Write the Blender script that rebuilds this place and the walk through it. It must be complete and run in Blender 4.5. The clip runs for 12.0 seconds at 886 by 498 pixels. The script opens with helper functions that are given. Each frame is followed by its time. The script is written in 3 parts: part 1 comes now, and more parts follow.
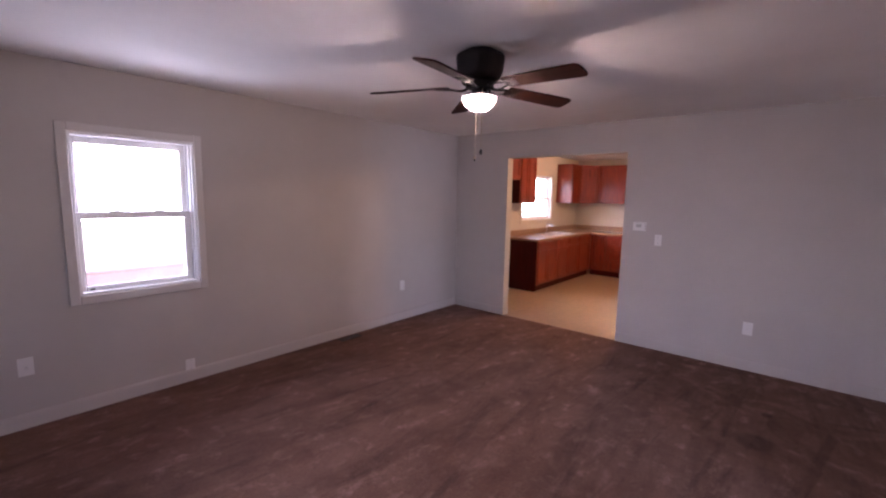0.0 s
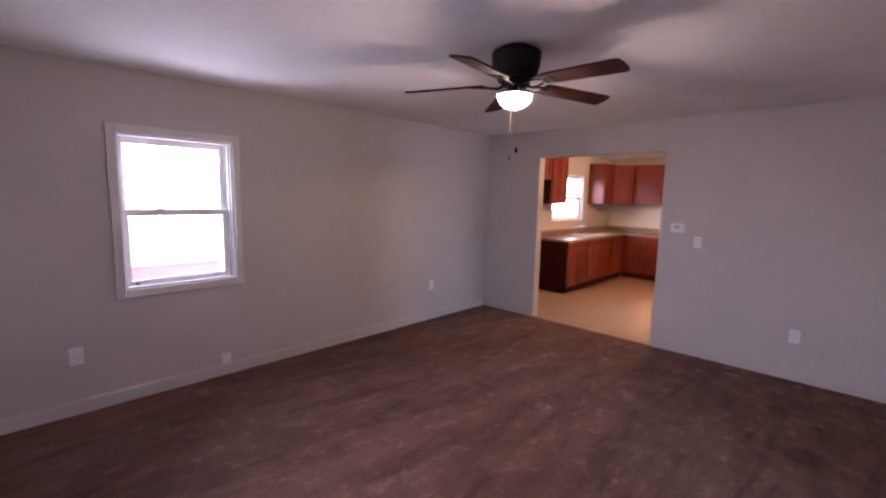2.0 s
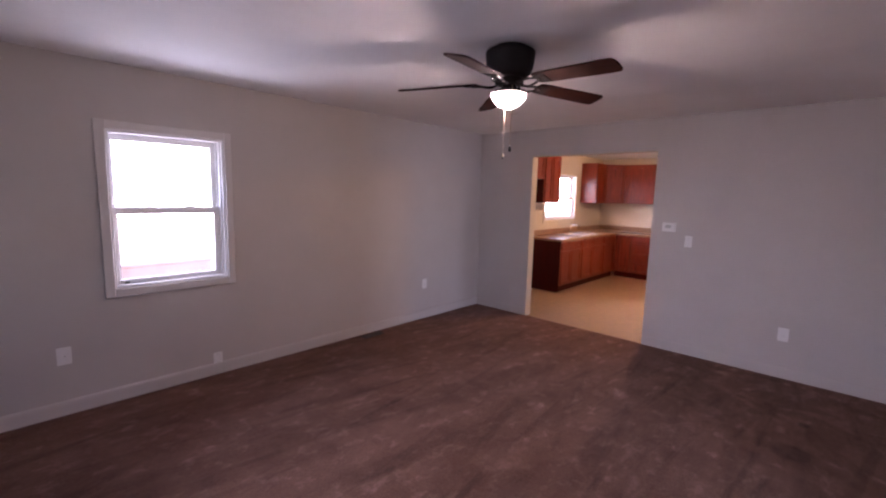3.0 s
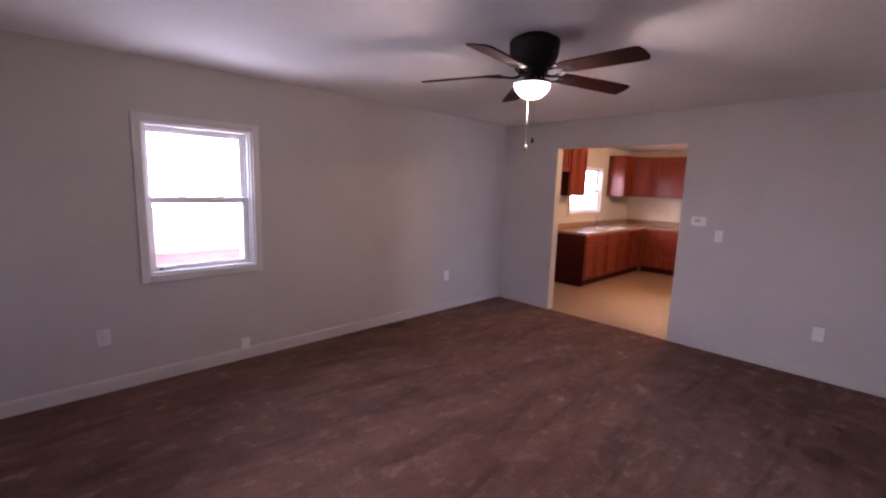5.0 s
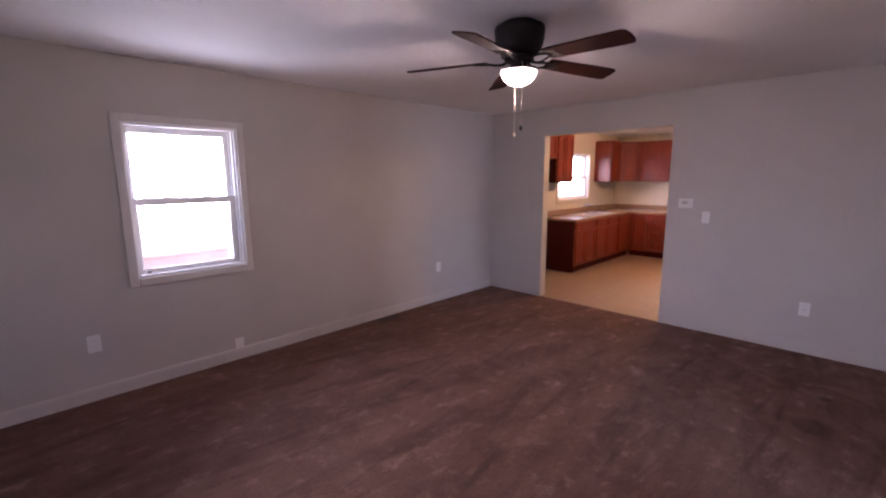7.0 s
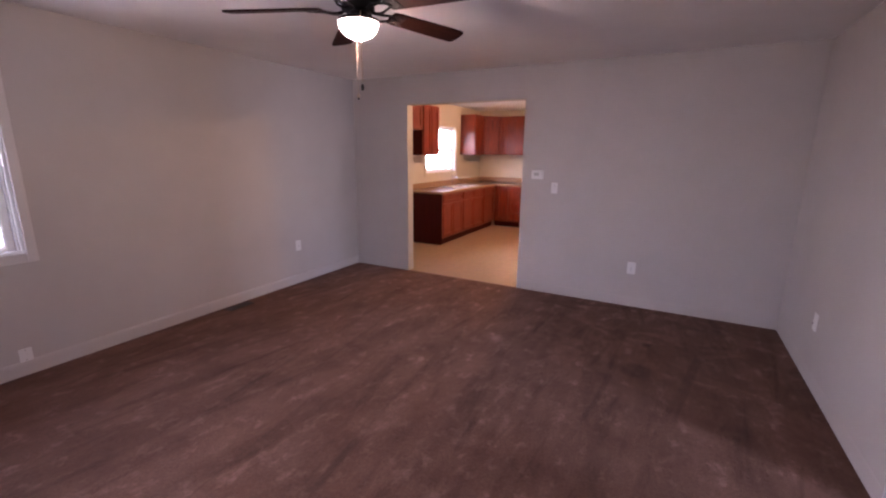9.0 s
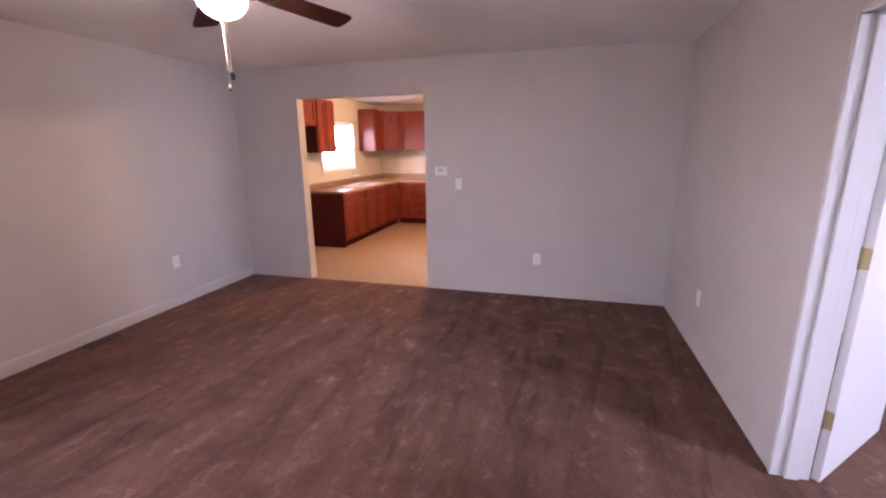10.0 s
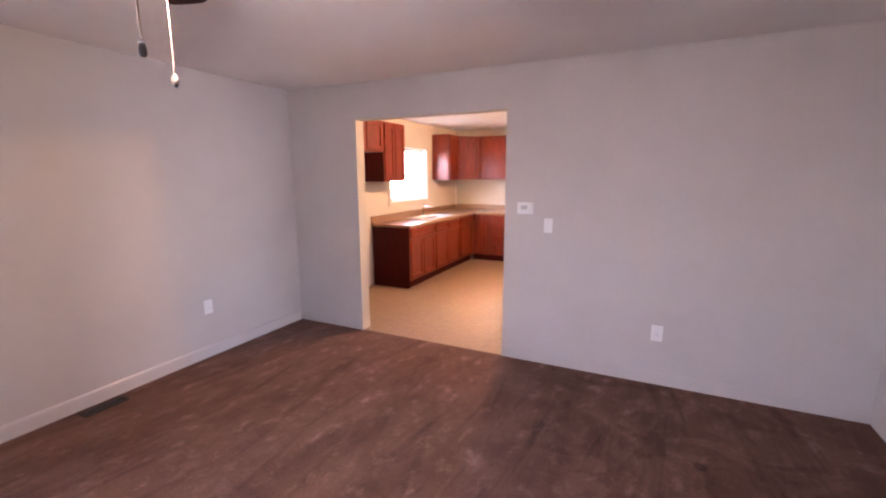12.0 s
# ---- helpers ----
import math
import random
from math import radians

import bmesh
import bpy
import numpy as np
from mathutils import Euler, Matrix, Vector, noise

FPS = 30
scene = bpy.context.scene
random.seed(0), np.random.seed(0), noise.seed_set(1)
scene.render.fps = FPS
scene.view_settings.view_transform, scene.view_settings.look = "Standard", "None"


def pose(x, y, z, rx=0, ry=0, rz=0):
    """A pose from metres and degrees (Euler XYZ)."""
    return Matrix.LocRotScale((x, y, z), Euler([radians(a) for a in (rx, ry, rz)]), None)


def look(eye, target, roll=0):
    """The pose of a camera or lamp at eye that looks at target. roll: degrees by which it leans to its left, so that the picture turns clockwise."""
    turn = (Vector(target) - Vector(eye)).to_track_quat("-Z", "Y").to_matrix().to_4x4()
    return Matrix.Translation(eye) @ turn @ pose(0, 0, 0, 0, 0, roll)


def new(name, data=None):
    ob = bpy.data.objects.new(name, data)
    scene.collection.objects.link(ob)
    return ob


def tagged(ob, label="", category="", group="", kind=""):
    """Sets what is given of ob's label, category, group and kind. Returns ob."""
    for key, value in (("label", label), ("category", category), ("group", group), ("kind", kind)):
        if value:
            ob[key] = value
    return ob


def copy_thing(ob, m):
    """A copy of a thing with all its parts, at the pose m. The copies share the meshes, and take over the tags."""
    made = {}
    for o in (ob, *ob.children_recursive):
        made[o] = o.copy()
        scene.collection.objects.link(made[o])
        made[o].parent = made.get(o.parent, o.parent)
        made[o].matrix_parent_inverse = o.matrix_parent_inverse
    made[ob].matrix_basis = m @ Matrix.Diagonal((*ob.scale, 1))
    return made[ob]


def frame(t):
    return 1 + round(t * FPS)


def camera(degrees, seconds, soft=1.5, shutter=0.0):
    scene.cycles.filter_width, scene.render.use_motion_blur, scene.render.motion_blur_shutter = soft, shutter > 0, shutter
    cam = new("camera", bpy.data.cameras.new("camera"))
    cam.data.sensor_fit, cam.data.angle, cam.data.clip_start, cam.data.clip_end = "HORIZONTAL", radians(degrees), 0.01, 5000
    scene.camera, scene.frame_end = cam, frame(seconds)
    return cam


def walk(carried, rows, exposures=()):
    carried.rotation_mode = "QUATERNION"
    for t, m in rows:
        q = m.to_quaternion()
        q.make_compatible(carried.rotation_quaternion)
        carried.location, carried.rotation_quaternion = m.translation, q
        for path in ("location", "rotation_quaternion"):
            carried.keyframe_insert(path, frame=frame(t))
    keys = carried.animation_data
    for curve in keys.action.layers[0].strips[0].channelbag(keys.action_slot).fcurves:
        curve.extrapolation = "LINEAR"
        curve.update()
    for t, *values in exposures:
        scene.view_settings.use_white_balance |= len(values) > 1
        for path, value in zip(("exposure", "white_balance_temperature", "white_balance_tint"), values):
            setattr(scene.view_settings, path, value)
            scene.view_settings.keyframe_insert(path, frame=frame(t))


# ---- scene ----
cam = camera(92.4, 12.0, soft=2.2)
PATH = [
    (0, (3.798, -4.79, 1.586), (2.519, -3.274, 1.335), 1.1),
    (0.5, (3.79, -4.795, 1.581), (2.475, -3.31, 1.325), 1.4),
    (1, (3.784, -4.796, 1.578), (2.45, -3.33, 1.311), 1.7),
    (1.5, (3.772, -4.795, 1.579), (2.417, -3.346, 1.327), 1.4),
    (2, (3.758, -4.801, 1.579), (2.386, -3.368, 1.326), 1.3),
    (2.5, (3.756, -4.8, 1.581), (2.401, -3.351, 1.33), 1.8),
    (3, (3.753, -4.803, 1.577), (2.406, -3.347, 1.32), 1.5),
    (5, (3.775, -4.801, 1.57), (2.353, -3.426, 1.276), 1.8),
    (5.5, (3.766, -4.803, 1.568), (2.344, -3.436, 1.238), 1.8),
    (6, (3.764, -4.808, 1.568), (2.333, -3.449, 1.245), 1.6),
    (6.5, (3.766, -4.814, 1.566), (2.338, -3.45, 1.248), 0.8),
    (8.5, (3.731, -4.674, 1.547), (2.656, -3.046, 1.107), -0.8),
    (9, (3.774, -4.552, 1.527), (2.855, -2.832, 1.081), 0.6),
    (9.5, (3.752, -4.476, 1.529), (3.082, -2.651, 1.061), -0.0),
    (10, (3.692, -4.358, 1.542), (3.177, -2.483, 1.075), -0.6),
    (10.5, (3.666, -4.114, 1.56), (2.933, -2.294, 1.17), 0.1),
    (11, (3.61, -3.892, 1.563), (2.763, -2.123, 1.172), 0.0),
    (11.5, (3.477, -3.634, 1.564), (2.748, -1.808, 1.198), 0.8),
    (12, (3.374, -3.385, 1.567), (2.519, -1.611, 1.222), -0.2),
]
EXPOSURES = [(0, 2.80, 6090, 38.5), (6.5, 2.72, 6090, 38.5), (8.5, 2.70, 6170, 39), (9.0, 2.94, 6220, 39), (9.5, 3.20, 6240, 37.5), (10, 3.45, 6210, 35.5), (10.5, 3.74, 6150, 34), (11, 3.80, 6140, 33), (12, 3.75, 6180, 33.5)]
walk(cam, [(t, look(eye, target, roll)) for t, eye, target, roll in PATH], EXPOSURES)

# ---- plan ----
W = 4.74            # east wall of the living room; the west wall is x = 0, the north wall y = 0
SOUTH = -6.4        # south wall
CEIL = 2.41
T = 0.125           # inner wall thickness
TE = 0.15           # east wall thickness
OP0, OP1, OPH = 0.826, 2.313, 2.08      # opening to the kitchen
KX, KY = -0.15, 4.54                    # kitchen: west and north wall
DY0, DY1, DH = -3.05, -2.27, 2.02       # door opening in the east wall
WIN = (-4.205, -3.43, 0.835, 1.965)      # living room window
KWIN = (2.10, 3.28, 1.15, 2.0)          # kitchen window
BX = 8.0            # side room's east wall
BN, BS = -0.3, -5.2  # side room's north and south walls
SWIN_ASSUMED = (1.6, 2.8, 0.85, 2.05)           # assumed south window, unseen behind the walker
EWIN_ASSUMED = (1.2, 2.4, 1.0, 2.05)            # assumed east window of the kitchen, out of view
BWIN = (-4.35, -3.05, 0.75, 2.0)        # its window

# ---- world and lights ----
world = bpy.data.worlds.new("world")
scene.world = world
world.use_nodes = True
wn = world.node_tree.nodes
sky = wn.new("ShaderNodeTexSky")
sky.sky_type, sky.sun_disc = "NISHITA", False
sky.sun_elevation, sky.sun_rotation = radians(40), radians(20)
wn["Background"].inputs["Strength"].default_value = 0.10
world.node_tree.links.new(sky.outputs["Color"], wn["Background"].inputs["Color"])


def lamp(name, kind, energy, color, m, **kw):
    data = bpy.data.lights.new(name, kind)
    data.energy, data.color = energy, color
    if kind == "SUN":
        data.angle = kw["angle"]
    elif kind == "POINT":
        data.shadow_soft_size = kw["radius"]
    elif kind == "AREA":
        data.shape = kw.get("shape", "RECTANGLE")
        data.spread = radians(kw.get("spread", 180))
        data.size, data.size_y = kw["size"], kw.get("size_y", kw["size"])
    ob = new(name, data)
    ob.matrix_world = m
    return ob


lamp("sun", "SUN", 1.5, (1.0, 0.96, 0.90), look((0, 30, 36), (0, 0, 0)), angle=radians(12))
DAY = (0.82, 0.90, 1.0)
# sky light that falls through the west window and the side room's window
lamp("daylight_west_window", "AREA", 190.0, DAY, look((-3.8, -5.4, 3.9), (0.0, -3.82, 1.4)), size=7.0, size_y=2.4)
# unseen lamp for light off the bright yard, onto ceiling behind the west window
lamp("yard_bounce_fill", "AREA", 20.0, DAY, look((-1.7, -4.0, 0.12), (0.0, -3.82, 1.4)), size=3.0, size_y=1.2)
# fill lamp added for the north wall; its south window is assumed
lamp("daylight_fill_south", "AREA", 0.6, DAY, look(((SWIN_ASSUMED[0] + SWIN_ASSUMED[1]) / 2, SOUTH - 0.03, 1.45), (3.0, 0, 0.6)), size=1.1, size_y=1.1, spread=60)
lamp("daylight_side_room", "AREA", 16.5, DAY, look((BX - 0.03, -3.95, 1.5), (2.4, -1.6, 0.2)), size=0.6, size_y=1.0)
# narrow lamp added for the pale patch on the kitchen floor
lamp("daylight_fill_kitchen", "AREA", 3.0, DAY, look((W - 0.03, 1.8, 1.7), (2.75, 1.3, 0)), size=0.9, size_y=0.7, spread=38)
# warm ceiling lamp of the kitchen
lamp("kitchen_ceiling_lamp", "POINT", 19.5, (1.0, 0.62, 0.31), pose(1.97, 1.88, CEIL - 0.10), radius=0.07)

# ---- materials ----


def material(name, color, rough=0.5, metal=0.0, spec=0.5):
    m = bpy.data.materials.new(name)
    m.use_nodes = True
    p = m.node_tree.nodes["Principled BSDF"]
    p.inputs["Base Color"].default_value = (*color, 1)
    p.inputs["Roughness"].default_value = rough
    p.inputs["Metallic"].default_value = metal
    p.inputs["Specular IOR Level"].default_value = spec
    return m


def node(m, kind, **values):
    n = m.node_tree.nodes.new(kind)
    for key, value in values.items():
        if key in n.inputs:
            n.inputs[key].default_value = value
    return n


def join(m, a, out, b, inp):
    m.node_tree.links.new(a.outputs[out], b.inputs[inp])


def coords(m, scale=(1, 1, 1), kind="Object"):
    tc = node(m, "ShaderNodeTexCoord")
    mp = node(m, "ShaderNodeMapping")
    mp.inputs["Scale"].default_value = scale
    join(m, tc, kind, mp, "Vector")
    return mp


def tone(m, source, out, dark, light, lo=0.3, hi=0.7):
    r = node(m, "ShaderNodeValToRGB")
    r.color_ramp.elements[0].position, r.color_ramp.elements[1].position = lo, hi
    r.color_ramp.elements[0].color, r.color_ramp.elements[1].color = (*dark, 1), (*light, 1)
    join(m, source, out, r, "Fac")
    return r


def mix(m, a, aout, b, bout, fac, mode="MULTIPLY"):
    x = m.node_tree.nodes.new("ShaderNodeMix")
    x.data_type, x.blend_type = "RGBA", mode
    x.inputs[0].default_value = fac
    m.node_tree.links.new(a.outputs[aout], x.inputs[6])
    m.node_tree.links.new(b.outputs[bout], x.inputs[7])
    return x


def bump(m, source, out, strength, distance):
    b = node(m, "ShaderNodeBump", Strength=strength, Distance=distance)
    join(m, source, out, b, "Height")
    join(m, b, "Normal", m.node_tree.nodes["Principled BSDF"], "Normal")
    return b


def paint(name, color, rough, grain=160.0, relief=0.15, spread=0.05):
    """Rolled wall paint: faint cloudy tone and an orange-peel relief."""
    m = material(name, color, rough, spec=0.35)
    p = m.node_tree.nodes["Principled BSDF"]
    mp = coords(m)
    big = node(m, "ShaderNodeTexNoise", Scale=1.3, Detail=4.0, Roughness=0.6)
    join(m, mp, "Vector", big, "Vector")
    r = tone(m, big, "Fac", [c * (1 - spread) for c in color], [min(1, c * (1 + spread)) for c in color])
    join(m, r, "Color", p, "Base Color")
    fine = node(m, "ShaderNodeTexNoise", Scale=grain, Detail=2.0)
    join(m, mp, "Vector", fine, "Vector")
    bump(m, fine, "Fac", relief, 0.002)
    return m


def wood(name, dark, light, rough, along=(1.0, 14.0, 14.0), scale=3.0, spec=0.5):
    m = material(name, light, rough, spec=spec)
    p = m.node_tree.nodes["Principled BSDF"]
    mp = coords(m, along)
    info = node(m, "ShaderNodeObjectInfo")
    add = node(m, "ShaderNodeVectorMath")
    join(m, mp, "Vector", add, 0)
    join(m, info, "Random", add, 1)
    add.operation = "ADD"
    g = node(m, "ShaderNodeTexNoise", Scale=scale, Detail=6.0, Roughness=0.65, Distortion=0.6)
    join(m, add, "Vector", g, "Vector")
    r = tone(m, g, "Fac", dark, light, 0.3, 0.72)
    big = node(m, "ShaderNodeTexNoise", Scale=2.0, Detail=2.0)
    join(m, add, "Vector", big, "Vector")
    r2 = tone(m, big, "Fac", (0.78, 0.78, 0.78), (1, 1, 1))
    x = mix(m, r, "Color", r2, "Color", 1.0)
    m.node_tree.links.new(x.outputs[2], p.inputs["Base Color"])
    bump(m, g, "Fac", 0.08, 0.001)
    return m


def carpet_material():
    """Cut pile: tufts, light flecks where it lies flat, and vacuum strokes in two directions."""
    m = material("brown_carpet", (0.11, 0.07, 0.06), 1.0, spec=0.06)
    p = m.node_tree.nodes["Principled BSDF"]
    flat = coords(m)

    def strokes(turn, across, along, scale):
        mp = coords(m, (1 / across, 1 / along, 1.0))
        mp.vector_type = "TEXTURE"
        mp.inputs["Rotation"].default_value = (0, 0, radians(turn))
        n = node(m, "ShaderNodeTexNoise", Scale=scale, Detail=5.0, Roughness=0.6, Distortion=0.15)
        join(m, mp, "Vector", n, "Vector")
        return n

    def noise_at(scale, detail, rough):
        n = node(m, "ShaderNodeTexNoise", Scale=scale, Detail=detail, Roughness=rough)
        join(m, flat, "Vector", n, "Vector")
        return n

    def times(a, aout, b, bout):
        return mix(m, a, aout, b, bout, 1.0)

    one, two = strokes(-12, 3.6, 0.45, 1.0), strokes(3, 4.2, 0.4, 1.0)
    xyz = node(m, "ShaderNodeSeparateXYZ")
    join(m, flat, "Vector", xyz, "Vector")
    side = m.node_tree.nodes.new("ShaderNodeMapRange")
    side.inputs["From Min"].default_value, side.inputs["From Max"].default_value = 2.2, 2.9
    join(m, xyz, "X", side, "Value")
    streak = m.node_tree.nodes.new("ShaderNodeMix")
    streak.data_type = "RGBA"
    m.node_tree.links.new(side.outputs[0], streak.inputs[0])
    m.node_tree.links.new(one.outputs["Fac"], streak.inputs[6])
    m.node_tree.links.new(two.outputs["Fac"], streak.inputs[7])
    patch, fleck, fibre, tuft = noise_at(3.4, 6.0, 0.68), strokes(-3, 10.0, 7.0, 1.0), noise_at(60.0, 3.0, 0.7), noise_at(210.0, 2.0, 0.7)
    a = tone(m, patch, "Fac", (0.106, 0.053, 0.039), (0.158, 0.084, 0.062), 0.34, 0.68)
    b = tone(m, streak, 2, (0.84, 0.83, 0.82), (1.12, 1.12, 1.12), 0.40, 0.60)
    c = tone(m, fleck, "Fac", (0.96, 0.96, 0.96), (1.46, 1.58, 1.68), 0.56, 0.68)
    d = tone(m, fibre, "Fac", (0.84, 0.84, 0.84), (1.14, 1.14, 1.14), 0.32, 0.68)
    e = tone(m, tuft, "Fac", (0.72, 0.72, 0.72), (1.15, 1.15, 1.15), 0.3, 0.7)
    dabs = strokes(-8, 6.5, 3.6, 1.2)
    laid = noise_at(0.9, 3.0, 0.5)
    g = tone(m, dabs, "Fac", (0.95, 0.95, 0.95), (1.42, 1.52, 1.60), 0.54, 0.70)
    w = tone(m, laid, "Fac", (0, 0, 0), (1, 1, 1), 0.35, 0.6)
    dab = m.node_tree.nodes.new("ShaderNodeMix")
    dab.data_type = "RGBA"
    dab.inputs[6].default_value = (1, 1, 1, 1)
    m.node_tree.links.new(w.outputs["Color"], dab.inputs[0])
    m.node_tree.links.new(g.outputs["Color"], dab.inputs[7])
    a = times(a, "Color", dab, 2)
    for turn, low, wide in ((-10, 0.72, 7.0), (-6, 0.76, 10.0), (7, 0.72, 7.0), (14, 0.80, 5.0)):
        line = strokes(turn, wide, 0.45, 1.0)
        dent = tone(m, line, "Fac", (low, low, low), (1, 1, 1), 0.32, 0.42)
        a = times(a, 2, dent, "Color")
    # curled brush marks where the vacuum turned, by the north-east corner
    curl = node(m, "ShaderNodeTexNoise", Scale=1.9, Detail=3.0, Roughness=0.55, Distortion=1.8)
    join(m, flat, "Vector", curl, "Vector")
    mark = tone(m, curl, "Fac", (0.82, 0.81, 0.80), (1.15, 1.15, 1.15), 0.45, 0.55)
    east, north = (m.node_tree.nodes.new("ShaderNodeMapRange") for _ in range(2))
    for n, axis, lo, hi in ((east, "X", 2.5, 3.1), (north, "Y", -2.0, -1.2)):
        n.inputs["From Min"].default_value, n.inputs["From Max"].default_value = lo, hi
        join(m, xyz, axis, n, "Value")
    both = m.node_tree.nodes.new("ShaderNodeMath")
    both.operation = "MULTIPLY"
    m.node_tree.links.new(east.outputs[0], both.inputs[0])
    m.node_tree.links.new(north.outputs[0], both.inputs[1])
    turned_pile = m.node_tree.nodes.new("ShaderNodeMix")
    turned_pile.data_type = "RGBA"
    turned_pile.inputs[6].default_value = (1, 1, 1, 1)
    m.node_tree.links.new(both.outputs[0], turned_pile.inputs[0])
    m.node_tree.links.new(mark.outputs["Color"], turned_pile.inputs[7])
    a = times(a, 2, turned_pile, 2)
    # two dark stains
    for x, y, r, dark in ((3.73, -0.92, 0.045, 0.45), (3.70, -1.42, 0.14, 0.62)):
        far = m.node_tree.nodes.new("ShaderNodeVectorMath")
        far.operation = "DISTANCE"
        far.inputs[1].default_value = (x, y, 0)
        join(m, flat, "Vector", far, 0)
        spot = m.node_tree.nodes.new("ShaderNodeMapRange")
        for key, value in (("From Min", 0.6 * r), ("From Max", r), ("To Min", dark), ("To Max", 1.0)):
            spot.inputs[key].default_value = value
        m.node_tree.links.new(far.outputs["Value"], spot.inputs["Value"])
        a = times(a, 2, spot, 0)
    k = times(times(times(times(a, 2, b, "Color"), 2, c, "Color"), 2, d, "Color"), 2, e, "Color")
    m.node_tree.links.new(k.outputs[2], p.inputs["Base Color"])
    p.inputs["Sheen Weight"].default_value = 0.10
    p.inputs["Sheen Tint"].default_value = (0.8, 0.6, 0.5, 1)
    b1 = node(m, "ShaderNodeBump", Strength=0.6, Distance=0.010)
    m.node_tree.links.new(streak.outputs[2], b1.inputs["Height"])
    b2 = node(m, "ShaderNodeBump", Strength=0.7, Distance=0.006)
    join(m, fibre, "Fac", b2, "Height")
    join(m, b1, "Normal", b2, "Normal")
    b3 = node(m, "ShaderNodeBump", Strength=0.8, Distance=0.003)
    join(m, tuft, "Fac", b3, "Height")
    join(m, b2, "Normal", b3, "Normal")
    join(m, b3, "Normal", p, "Normal")
    return m


def glass_material():
    m = bpy.data.materials.new("window_glass")
    m.use_nodes = True
    t = m.node_tree
    t.nodes.clear()
    out = t.nodes.new("ShaderNodeOutputMaterial")
    clear, gloss, f, k, x = (t.nodes.new(k) for k in ("ShaderNodeBsdfTransparent", "ShaderNodeBsdfGlossy", "ShaderNodeLayerWeight", "ShaderNodeMath", "ShaderNodeMixShader"))
    gloss.inputs["Roughness"].default_value = 0.02
    f.inputs["Blend"].default_value = 0.2
    k.operation = "MULTIPLY"
    k.inputs[1].default_value = 0.12
    t.links.new(f.outputs["Facing"], k.inputs[0])
    t.links.new(k.outputs[0], x.inputs[0])
    t.links.new(clear.outputs[0], x.inputs[1])
    t.links.new(gloss.outputs[0], x.inputs[2])
    t.links.new(x.outputs[0], out.inputs[0])
    return m


def glow(name, color, strength):
    m = material(name, (0.9, 0.9, 0.88), 0.3)
    p = m.node_tree.nodes["Principled BSDF"]
    p.inputs["Emission Color"].default_value = (*color, 1)
    p.inputs["Emission Strength"].default_value = strength
    return m


def frosted(name, color, strength):
    """Thin lit opal glass that lets half of the bulb's light straight through."""
    m = glow(name, color, strength)
    t = m.node_tree
    clear, x = t.nodes.new("ShaderNodeBsdfTransparent"), t.nodes.new("ShaderNodeMixShader")
    x.inputs[0].default_value = 0.45
    t.links.new(clear.outputs[0], x.inputs[1])
    t.links.new(t.nodes["Principled BSDF"].outputs[0], x.inputs[2])
    t.links.new(x.outputs[0], t.nodes["Material Output"].inputs[0])
    return m


WALL = paint("grey_wall_paint", (0.475, 0.443, 0.422), 0.75)
CEILING = paint("ceiling_paint", (0.78, 0.76, 0.75), 0.9, 90.0, 0.35)
KWALL = paint("cream_wall_paint", (0.50, 0.445, 0.355), 0.7)
CASING = paint("greyish_trim_paint", (0.58, 0.555, 0.54), 0.5, 60.0, 0.05, 0.02)
BASEPAINT = paint("greyish_baseboard_paint", (0.50, 0.47, 0.455), 0.5, 60.0, 0.05, 0.02)
DOORPAINT = paint("white_door_paint", (0.53, 0.52, 0.53), 0.4, 50.0, 0.06, 0.02)
VINYL = material("white_vinyl", (0.80, 0.80, 0.81), 0.35)
PLATE = material("white_plastic", (0.71, 0.70, 0.69), 0.35)
SLOT = material("dark_slot", (0.03, 0.03, 0.03), 0.6)
SCREEN = material("grey_display", (0.50, 0.50, 0.48), 0.25)
CARPET = carpet_material()
GLASS = glass_material()
CHERRY = wood("cherry_cabinet_wood", (0.095, 0.011, 0.0035), (0.245, 0.036, 0.008), 0.36, (12.0, 12.0, 1.2), spec=0.38)
# cherry darkened by colour for the shade on south sides, and for toe kicks
SHADECHERRY = wood("shade_dark_cabinet_wood", (0.036, 0.0022, 0.0022), (0.058, 0.0035, 0.003), 0.55, (12.0, 12.0, 1.2), spec=0.12)
BLADE = wood("walnut_blade", (0.015, 0.004, 0.003), (0.034, 0.010, 0.007), 0.6, (1.2, 14.0, 14.0), spec=0.06)
BRONZE = material("dark_bronze", (0.014, 0.010, 0.009), 0.6, 0.2, 0.25)
BRASS = material("brass", (0.34, 0.27, 0.14), 0.45, 0.8)
CHAIN = material("brass_chain", (0.46, 0.38, 0.28), 0.45, 0.5)
BLACK = material("black_plastic", (0.015, 0.015, 0.015), 0.4)
BULB = glow("lit_bulb", (1.0, 0.82, 0.62), 350.0)
BOWL = frosted("lit_frosted_glass", (1.0, 0.86, 0.70), 2.0)
STEEL = material("chrome", (0.75, 0.75, 0.76), 0.15, 1.0)
ENAMEL = material("white_enamel", (0.86, 0.86, 0.87), 0.18)
REGISTER = material("brown_enamelled_steel", (0.014, 0.008, 0.006), 0.6, 0.1)
BRICK = paint("pinkish_brick", (0.38, 0.27, 0.255), 0.9, 40.0, 0.4, 0.2)
GRASS = paint("dry_grass", (0.34, 0.31, 0.25), 1.0, 60.0, 0.6, 0.3)


